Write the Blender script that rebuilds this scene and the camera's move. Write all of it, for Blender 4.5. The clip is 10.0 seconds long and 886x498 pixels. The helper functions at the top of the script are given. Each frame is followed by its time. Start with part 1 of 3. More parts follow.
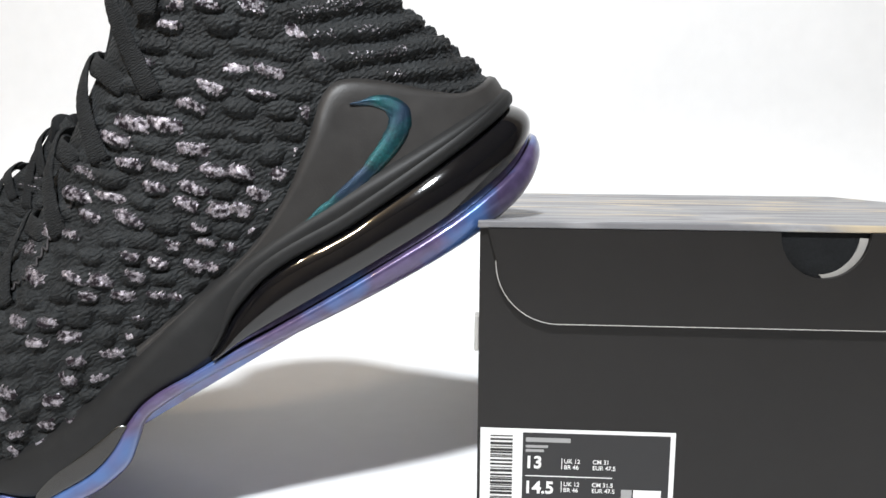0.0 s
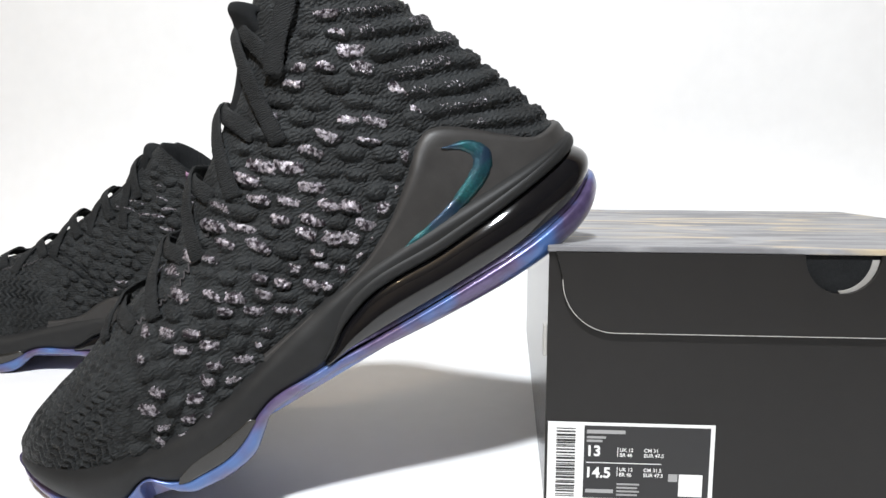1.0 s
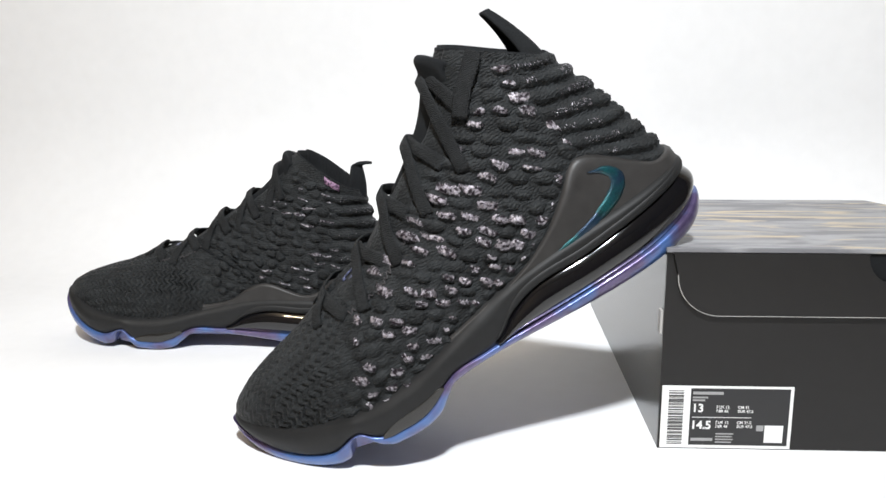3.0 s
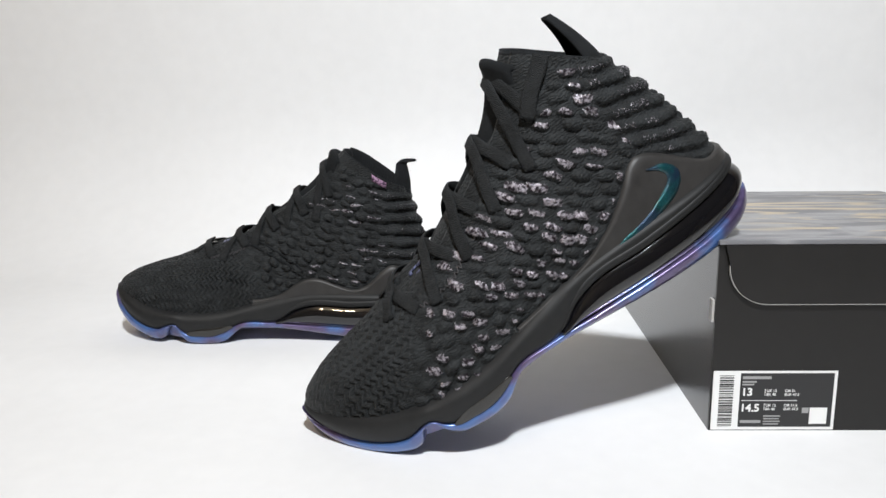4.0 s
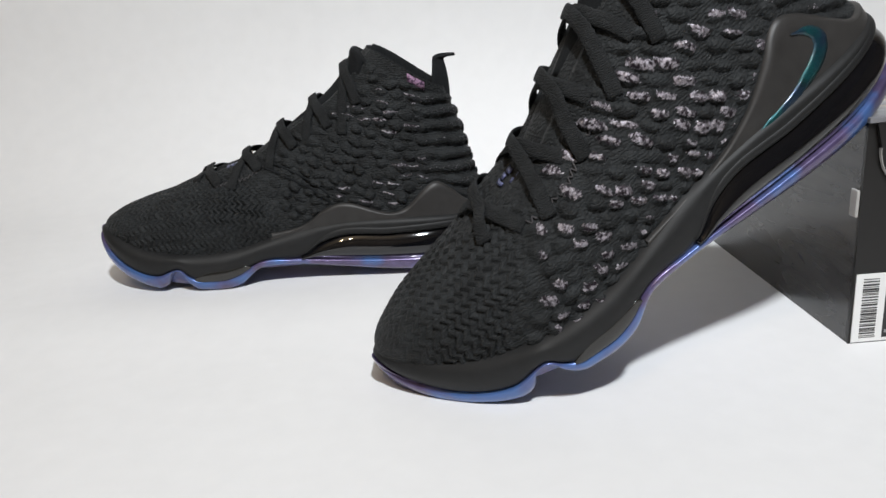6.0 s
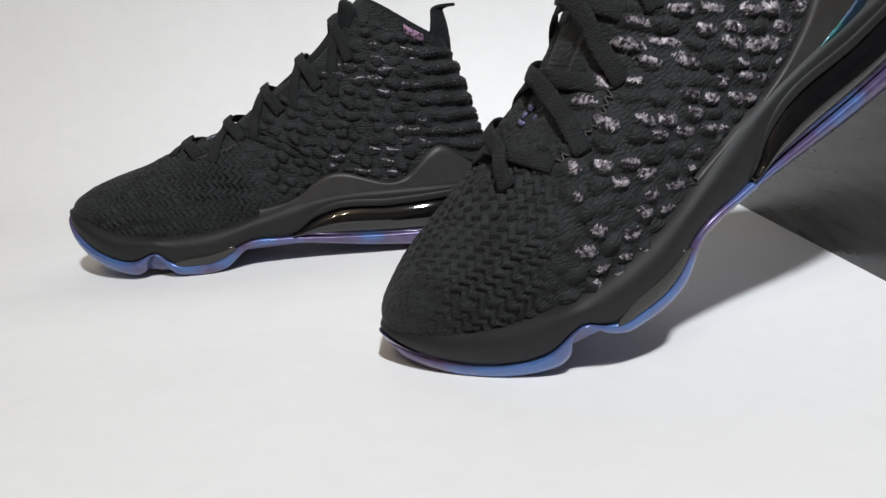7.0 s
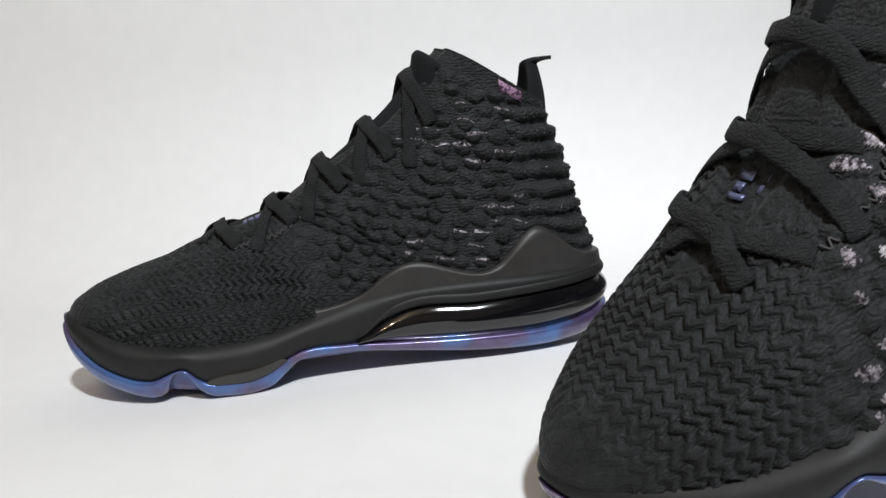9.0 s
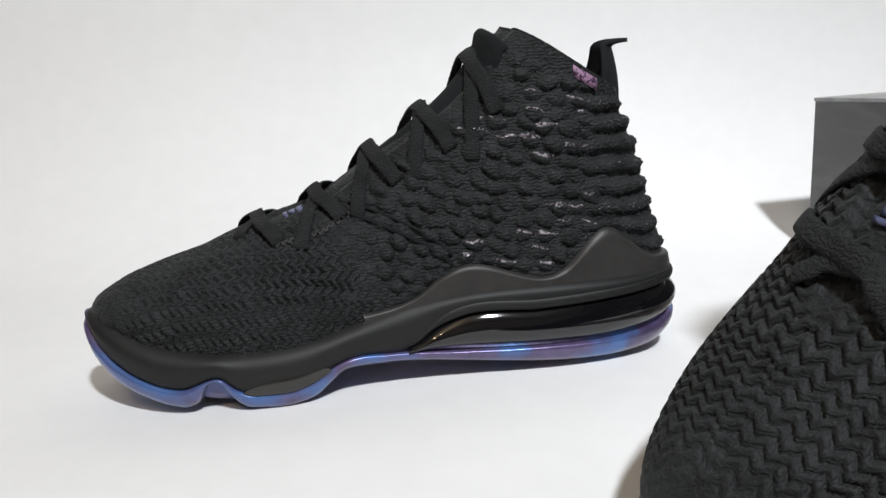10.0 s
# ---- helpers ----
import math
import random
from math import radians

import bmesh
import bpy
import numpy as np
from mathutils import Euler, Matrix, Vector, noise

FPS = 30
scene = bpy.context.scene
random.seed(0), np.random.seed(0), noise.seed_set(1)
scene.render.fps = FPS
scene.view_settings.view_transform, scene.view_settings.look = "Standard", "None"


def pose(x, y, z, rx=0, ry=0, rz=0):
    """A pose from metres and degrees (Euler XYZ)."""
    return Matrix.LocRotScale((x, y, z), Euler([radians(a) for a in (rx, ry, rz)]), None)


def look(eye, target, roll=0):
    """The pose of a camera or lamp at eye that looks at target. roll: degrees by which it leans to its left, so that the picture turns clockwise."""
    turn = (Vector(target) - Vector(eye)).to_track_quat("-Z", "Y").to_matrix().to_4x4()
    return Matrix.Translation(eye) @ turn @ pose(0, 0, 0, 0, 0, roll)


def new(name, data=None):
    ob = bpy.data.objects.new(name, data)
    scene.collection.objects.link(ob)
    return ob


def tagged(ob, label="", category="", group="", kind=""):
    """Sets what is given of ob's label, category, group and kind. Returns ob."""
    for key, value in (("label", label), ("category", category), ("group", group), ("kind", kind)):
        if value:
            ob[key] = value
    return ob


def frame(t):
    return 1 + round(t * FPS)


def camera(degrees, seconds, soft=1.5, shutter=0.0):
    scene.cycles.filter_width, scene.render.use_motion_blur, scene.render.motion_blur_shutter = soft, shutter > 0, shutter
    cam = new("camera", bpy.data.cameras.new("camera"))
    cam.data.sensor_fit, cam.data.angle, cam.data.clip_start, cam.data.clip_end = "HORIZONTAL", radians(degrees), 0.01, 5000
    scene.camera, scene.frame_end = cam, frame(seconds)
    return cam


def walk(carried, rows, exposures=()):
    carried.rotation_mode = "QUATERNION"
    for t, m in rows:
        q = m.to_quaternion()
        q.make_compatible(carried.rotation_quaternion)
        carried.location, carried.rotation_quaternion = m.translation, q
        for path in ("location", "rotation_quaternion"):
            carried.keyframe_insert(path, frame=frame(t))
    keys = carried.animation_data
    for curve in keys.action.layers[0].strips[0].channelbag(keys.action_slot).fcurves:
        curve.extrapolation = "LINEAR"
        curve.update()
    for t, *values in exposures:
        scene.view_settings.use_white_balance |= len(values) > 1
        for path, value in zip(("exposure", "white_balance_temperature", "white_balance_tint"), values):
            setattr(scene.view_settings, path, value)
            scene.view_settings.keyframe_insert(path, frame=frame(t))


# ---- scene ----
cam = camera(55.0, 10.0)
PATH = [
    (0, (0.0212, -0.3630, 0.1858), (0.0045, -0.2000, 0.1586), 0.3),
    (0.5, (0.0107, -0.3975, 0.1965), (-0.0072, -0.2346, 0.1697), 0.2),
    (1, (-0.0092, -0.4292, 0.2065), (-0.0263, -0.2663, 0.1794), 0.1),
    (1.5, (-0.0275, -0.4546, 0.2215), (-0.0431, -0.2922, 0.1911), 0.2),
    (2, (-0.0537, -0.4867, 0.2416), (-0.0677, -0.3245, 0.2091), -0.4),
    (2.5, (-0.0777, -0.5165, 0.2494), (-0.0914, -0.3546, 0.2157), -0.2),
    (4, (-0.1562, -0.5703, 0.2597), (-0.1650, -0.4086, 0.2233), -0.5),
    (4.5, (-0.1863, -0.5528, 0.2727), (-0.1925, -0.3913, 0.2346), -0.9),
    (5, (-0.2156, -0.5246, 0.2702), (-0.2193, -0.3639, 0.2285), -1.8),
    (5.5, (-0.2439, -0.4939, 0.2469), (-0.2434, -0.3345, 0.2004), -2.6),
    (6, (-0.2553, -0.4654, 0.2268), (-0.2511, -0.3073, 0.1761), -3.3),
    (6.2, (-0.2524, -0.4634, 0.2172), (-0.2502, -0.3054, 0.1662), -3.3),
    (7.3, (-0.2855, -0.3937, 0.1705), (-0.2765, -0.2344, 0.1247), -5.9),
    (7.5, (-0.2976, -0.3855, 0.1677), (-0.2856, -0.2261, 0.1232), -5.3),
    (8, (-0.3157, -0.3552, 0.1611), (-0.3005, -0.1950, 0.1203), -4.7),
    (8.5, (-0.3249, -0.3107, 0.1658), (-0.3080, -0.1499, 0.1281), -6.4),
    (9, (-0.3541, -0.2901, 0.1689), (-0.3330, -0.1290, 0.1347), -4.9),
    (9.5, (-0.3737, -0.2618, 0.1714), (-0.3493, -0.1016, 0.1351), -4.1),
    (10, (-0.3804, -0.2394, 0.1823), (-0.3586, -0.0803, 0.1404), -3.4),
]
walk(cam, [(t, look(eye, target, roll)) for t, eye, target, roll in PATH],
     exposures=[(0, 0.46), (2.5, 0.44), (4.5, 0.03), (7.5, -0.12), (10, 0.0)])

# ---- light ----
world = bpy.data.worlds.new("world")
scene.world = world
world.use_nodes = True
world.node_tree.nodes["Background"].inputs[0].default_value = (0.9, 0.95, 1.0, 1)
world.node_tree.nodes["Background"].inputs[1].default_value = 0.25


def lamp(name, kind, eye, target, watts, colour, size, spread=180):
    data = bpy.data.lights.new(name, kind)
    data.energy, data.color = watts, colour
    if kind == "AREA":
        data.shape, data.size, data.spread = "DISK", size, radians(spread)
    else:
        data.shadow_soft_size = size
    ob = new(name, data)
    ob.matrix_world = look(eye, target)
    return ob


KEY = (-0.08, -1.02, 1.62)
lamp("key_light", "AREA", KEY, (-0.08, 0.27, 0.15), 8.6, (0.955, 1.0, 1.05), 0.14, 82)
lamp("ceiling_bulb_light", "POINT", (-0.75, -1.35, 1.95), (0, 0, 0), 12.0, (1.0, 0.76, 0.5), 0.03)
lamp("ceiling_bulb_light", "POINT", (-0.95, -1.35, 1.95), (0, 0, 0), 12.0, (1.0, 0.76, 0.5), 0.03)


# ---- materials ----
def material(name, colour, rough=0.6, metal=0.0, grain=0.0, scale=200.0, bump=0.0, bump_scale=400.0, vary=0.25, coat=0.0, spec=0.5, sheen=0.0):
    m = bpy.data.materials.new(name)
    m.use_nodes = True
    nt = m.node_tree
    b = nt.nodes["Principled BSDF"]
    b.inputs["Roughness"].default_value, b.inputs["Metallic"].default_value = rough, metal
    b.inputs["Coat Weight"].default_value = coat
    b.inputs["Specular IOR Level"].default_value = spec
    b.inputs["Sheen Weight"].default_value = sheen
    tc = nt.nodes.new("ShaderNodeTexCoord")
    n1, n2 = nt.nodes.new("ShaderNodeTexNoise"), nt.nodes.new("ShaderNodeTexNoise")
    n1.inputs["Scale"].default_value, n2.inputs["Scale"].default_value = scale, scale * 0.09
    n1.inputs["Detail"].default_value = 5
    for n in (n1, n2):
        nt.links.new(tc.outputs["Object"], n.inputs["Vector"])
    add = nt.nodes.new("ShaderNodeMath")
    add.operation = "ADD"
    nt.links.new(n1.outputs["Fac"], add.inputs[0])
    nt.links.new(n2.outputs["Fac"], add.inputs[1])
    ramp = nt.nodes.new("ShaderNodeMapRange")
    ramp.inputs["From Min"].default_value, ramp.inputs["From Max"].default_value = 0.7, 1.3
    ramp.inputs["To Min"].default_value, ramp.inputs["To Max"].default_value = 1 - vary, 1 + vary
    nt.links.new(add.outputs[0], ramp.inputs["Value"])
    mul = nt.nodes.new("ShaderNodeMix")
    mul.data_type, mul.blend_type = "RGBA", "MULTIPLY"
    mul.inputs["Factor"].default_value = 1
    mul.inputs[6].default_value = (*colour, 1)
    nt.links.new(ramp.outputs[0], mul.inputs[7])
    nt.links.new(mul.outputs[2], b.inputs["Base Color"])
    if bump:
        nb = nt.nodes.new("ShaderNodeTexNoise")
        nb.inputs["Scale"].default_value, nb.inputs["Detail"].default_value = bump_scale, 4
        nt.links.new(tc.outputs["Object"], nb.inputs["Vector"])
        bp = nt.nodes.new("ShaderNodeBump")
        bp.inputs["Strength"].default_value, bp.inputs["Distance"].default_value = bump, 0.0006
        nt.links.new(nb.outputs["Fac"], bp.inputs["Height"])
        nt.links.new(bp.outputs[0], b.inputs["Normal"])
    return m


def two_tone(m, colour, scale, lo, hi, stretch=(1, 1, 1), distort=0.0):
    """Mixes a second colour into a material in streaks or flecks with shapes of their own."""
    nt = m.node_tree
    b = nt.nodes["Principled BSDF"]
    old = b.inputs["Base Color"].links[0].from_socket
    tc, mp, n, r, mx = (nt.nodes.new("ShaderNode" + k) for k in ("TexCoord", "Mapping", "TexNoise", "MapRange", "Mix"))
    mp.inputs["Scale"].default_value = stretch
    n.inputs["Scale"].default_value, n.inputs["Detail"].default_value, n.inputs["Distortion"].default_value = scale, 3, distort
    r.inputs["From Min"].default_value, r.inputs["From Max"].default_value = lo, hi
    mx.data_type = "RGBA"
    mx.inputs[7].default_value = (*colour, 1)
    nt.links.new(tc.outputs["Object"], mp.inputs["Vector"])
    nt.links.new(mp.outputs[0], n.inputs["Vector"])
    nt.links.new(n.outputs["Fac"], r.inputs["Value"])
    nt.links.new(r.outputs[0], mx.inputs["Factor"])
    nt.links.new(old, mx.inputs[6])
    nt.links.new(mx.outputs[2], b.inputs["Base Color"])
    return m


def yarn(m, scale=1050.0):
    """Adds the fine parallel yarns of a knit to a material's relief."""
    nt = m.node_tree
    bump = next(n for n in nt.nodes if n.type == "BUMP")
    tc, wave, add = (nt.nodes.new("ShaderNode" + k) for k in ("TexCoord", "TexWave", "Math"))
    wave.bands_direction = "Z"
    wave.inputs["Scale"].default_value, wave.inputs["Distortion"].default_value = scale / 6.28, 8.0
    wave.inputs["Detail"].default_value, wave.inputs["Detail Scale"].default_value = 2, 1.5
    nt.links.new(tc.outputs["Object"], wave.inputs["Vector"])
    nt.links.new(bump.inputs["Height"].links[0].from_socket, add.inputs[0])
    nt.links.new(wave.outputs["Fac"], add.inputs[1])
    nt.links.new(add.outputs[0], bump.inputs["Height"])
    return m


PAPER = material("white_paper", (0.80, 0.80, 0.80), 0.85, scale=60, vary=0.02, bump=0.05, bump_scale=900)
PLASTER = material("wall_paint", (0.34, 0.34, 0.335), 0.9, scale=20, vary=0.05)
KNIT = yarn(material("black_knit", (0.0115, 0.0130, 0.0138), 0.68, scale=900, vary=0.7, bump=0.6, bump_scale=1500, spec=0.3, sheen=0.04))
FUSED = two_tone(material("fused_yarn", (0.33, 0.305, 0.335), 0.30, 0.6, scale=1500, vary=0.8, bump=1.0, bump_scale=1500), (0.016, 0.010, 0.015), 430, 0.42, 0.60)
FABRIC = material("black_lining", (0.010, 0.011, 0.012), 0.95, scale=700, vary=0.3, bump=0.5, bump_scale=1200, spec=0.2)
LACE = yarn(material("black_lace", (0.0135, 0.0145, 0.0152), 0.8, scale=900, vary=0.45, bump=0.7, bump_scale=1600, spec=0.25), 2000)
FOAM = material("black_foam", (0.0125, 0.0127, 0.0130), 0.55, scale=160, vary=0.2, bump=0.12, bump_scale=900, spec=0.3)
CLIP = material("matte_rubber", (0.028, 0.0265, 0.0255), 0.46, scale=120, vary=0.25, bump=0.15, bump_scale=1200, spec=0.35)
AIR = material("clear_black_plastic", (0.004, 0.004, 0.005), 0.06, scale=40, vary=0.2, coat=0.6)
SMOKE = material("smoky_plastic", (0.017, 0.016, 0.0145), 0.2, scale=60, vary=0.4, coat=0.4)
# the rubber's blue highlights are mixed into its colour as patches
PURPLE = two_tone(material("purple_rubber", (0.100, 0.075, 0.165), 0.28, 0.35, scale=180, vary=0.3, bump=0.25, bump_scale=300, coat=0.7), (0.07, 0.15, 0.38), 30, 0.46, 0.62)
TEAL = two_tone(material("teal_glitter", (0.004, 0.06, 0.065), 0.28, 0.5, scale=900, vary=0.7, bump=0.5, bump_scale=2500, coat=0.6), (0.01, 0.03, 0.06), 60, 0.45, 0.6)
PRINT = material("blue_grey_print", (0.09, 0.10, 0.19), 0.35, 0.3, scale=700, vary=0.4)
STITCH = material("grey_stitch", (0.035, 0.032, 0.034), 0.7, scale=900, vary=0.3)
PINK = two_tone(material("pink_knit", (0.34, 0.20, 0.31), 0.6, 0.1, scale=900, vary=0.4), (0.05, 0.02, 0.05), 500, 0.5, 0.56)
BOXBLACK = material("black_card", (0.0120, 0.0112, 0.0108), 0.38, scale=90, vary=0.12, bump=0.06, bump_scale=700, spec=0.4)
BOXSIDE = two_tone(material("grey_printed_card", (0.034, 0.034, 0.035), 0.26, scale=300, vary=0.1, coat=0.12, spec=0.45), (0.055, 0.054, 0.053), 26, 0.42, 0.62, (1, 0.25, 1.6), 1.5)
BOXTOP = two_tone(two_tone(material("patterned_card", (0.30, 0.30, 0.31), 0.5, scale=300, vary=0.1), (0.17, 0.17, 0.18), 24, 0.45, 0.6, (0.35, 1, 1), 1.5), (0.48, 0.40, 0.28), 17, 0.56, 0.62, (0.3, 1.1, 1), 1.8)
CARDEDGE = material("card_edge", (0.42, 0.41, 0.39), 0.8, scale=300, vary=0.1)
SILVER = material("silver_card", (0.42, 0.41, 0.39), 0.35, 0.3, scale=90, vary=0.15)
LABELWHITE = material("label_white", (0.80, 0.80, 0.79), 0.5, scale=100, vary=0.03)
LABELBLACK = material("label_black", (0.022, 0.022, 0.023), 0.45, scale=100, vary=0.05)
INKGREY = material("label_grey", (0.33, 0.33, 0.33), 0.5, scale=100, vary=0.05)


# ---- building helpers ----
def mesh_object(name, verts, faces, mat, parent=None, label="", smooth=True):
    me = bpy.data.meshes.new(name)
    me.from_pydata([tuple(v) for v in verts], [], [tuple(f) for f in faces])
    me.update()
    bm = bmesh.new()
    bm.from_mesh(me)
    bmesh.ops.recalc_face_normals(bm, faces=bm.faces)
    bm.to_mesh(me)
    bm.free()
    mats = mat if isinstance(mat, (list, tuple)) else [mat]
    for m in mats:
        me.materials.append(m)
    if smooth:
        me.polygons.foreach_set("use_smooth", [True] * len(me.polygons))
    ob = new(name, me)
    if parent:
        ob.parent = parent
    if label:
        tagged(ob, label)
    return ob


def part(name, bm, mat, parent=None, label="", smooth=False):
    me = bpy.data.meshes.new(name)
    bmesh.ops.recalc_face_normals(bm, faces=bm.faces)
    bm.to_mesh(me)
    bm.free()
    me.materials.append(mat)
    if smooth:
        me.polygons.foreach_set("use_smooth", [True] * len(me.polygons))
    ob = new(name, me)
    if parent:
        ob.parent = parent
    if label:
        tagged(ob, label)
    return ob


def prism(outline, axis, a, b, bevel=0.0):
    """A flat outline of (u, v) points, thick from a to b along the axis."""
    bm = bmesh.new()

    def at(u, v, w):
        return {"x": (w, u, v), "y": (u, w, v), "z": (u, v, w)}[axis]
    lo = [bm.verts.new(at(u, v, a)) for u, v in outline]
    hi = [bm.verts.new(at(u, v, b)) for u, v in outline]
    n = len(outline)
    bm.faces.new(lo)
    bm.faces.new(hi)
    for i in range(n):
        bm.faces.new((lo[i], lo[(i + 1) % n], hi[(i + 1) % n], hi[i]))
    bmesh.ops.recalc_face_normals(bm, faces=bm.faces)
    if bevel:
        bmesh.ops.bevel(bm, geom=bm.edges[:], offset=bevel, segments=2, affect="EDGES", profile=0.5)
    return bm


def rect(u0, v0, u1, v1):
    return [(u0, v0), (u1, v0), (u1, v1), (u0, v1)]


def grid_faces(rows, cols, wrap=False):
    f = []
    for j in range(rows - 1):
        for i in range(cols if wrap else cols - 1):
            k = (i + 1) % cols
            f.append((j * cols + i, j * cols + k, (j + 1) * cols + k, (j + 1) * cols + i))
    return f


def smooth_interp(x, xs, ys):
    """Interpolates with rounded corners."""
    xs, ys = np.asarray(xs, float), np.asarray(ys, float)
    d = np.gradient(ys, xs)
    x = np.clip(np.asarray(x, float), xs[0], xs[-1])
    i = np.clip(np.searchsorted(xs, x) - 1, 0, len(xs) - 2)
    h = xs[i + 1] - xs[i]
    t = (x - xs[i]) / h
    return ((2 * t**3 - 3 * t**2 + 1) * ys[i] + (t**3 - 2 * t**2 + t) * h * d[i] + (-2 * t**3 + 3 * t**2) * ys[i + 1] + (t**3 - t**2) * h * d[i + 1])


# ---- the paper sweep and an added room out of view ----
def sweep_height(y):
    y0, r = 0.365, 0.19
    if y < y0:
        return (y, 0.0)
    a = (y - y0) / r
    if a < math.pi / 2:
        return (y0 + r * math.sin(a), r * (1 - math.cos(a)))
    return (y0 + r, r + (y - y0 - r * math.pi / 2))


def paper_lift(x, y):
    """Raises the sheet a few millimetres, clear of the box, under the shoe fitted to the camera's view."""
    a, b = min(1, max(0, (-0.14 - x) / 0.10)), min(1, max(0, (y - 0.02) / 0.11))
    return 0.0091 * a * a * (3 - 2 * a) * b * b * (3 - 2 * b)


SHEET_X = [-2.6, -1.6, -1.0] + [-0.80 + 0.02 * i for i in range(36)] + [0.3, 1.3, 2.6]
ys = [-1.6 + 0.05 * i for i in range(32)] + [-0.01 + 0.02 * i for i in range(17)] + [0.33 + 0.01 * i for i in range(40)] + [0.75 + 0.1 * i for i in range(16)]
verts, rows = [], []
for y in ys:
    p = sweep_height(y)
    for x in SHEET_X:
        verts.append((x, p[0], p[1] + paper_lift(x, y)))
top = len(ys)
under = [(x, y - 0.0, z - 0.012) if y < 0.37 else (x, y + 0.010, z - 0.008) for x, y, z in verts]
N_X = len(SHEET_X)
faces = grid_faces(top, N_X)
off = len(verts)
faces += [tuple(off + k for k in reversed(f)) for f in faces]
for i in range(N_X - 1):
    faces.append((i, i + 1, off + i + 1, off + i))
    e = (top - 1) * N_X
    faces.append((e + i, e + i + 1, off + e + i + 1, off + e + i))
for j in range(top - 1):
    for c in (0, N_X - 1):
        faces.append((j * N_X + c, (j + 1) * N_X + c, off + (j + 1) * N_X + c, off + j * N_X + c))
tagged(mesh_object("ground", verts + under, faces, PAPER), "seamless white paper sweep under the shoes and box", "backdrop", kind="structure")

# unseen shell added round the set; its tone governs the bounced fill
for name, axis, outline, a, b in (
    ("unseen_wall_west", "x", rect(-2.6, -0.9, 2.2, 2.3), -2.75, -2.62),
    ("unseen_wall_east", "x", rect(-2.6, -0.9, 2.2, 2.3), 2.62, 2.75),
    ("unseen_wall_south", "y", rect(-2.62, -0.9, 2.62, 2.3), -2.75, -2.6),
    ("unseen_wall_north", "y", rect(-2.62, -0.9, 2.62, 2.3), 2.0, 2.2),
):
    tagged(part(name, prism(outline, axis, a, b), PLASTER), "unseen wall added to close the set and bounce light", "wall", kind="structure")
tagged(part("floor", prism(rect(-2.75, -2.75, 2.75, 2.2), "z", -1.0, -0.9), PLASTER), "unseen floor added to close the set and bounce light", "floor", kind="structure")
tagged(part("ceiling", prism(rect(-2.75, -2.75, 2.75, 2.2), "z", 2.3, 2.4), PLASTER), "unseen ceiling added to close the set and bounce light", "ceiling", kind="structure")


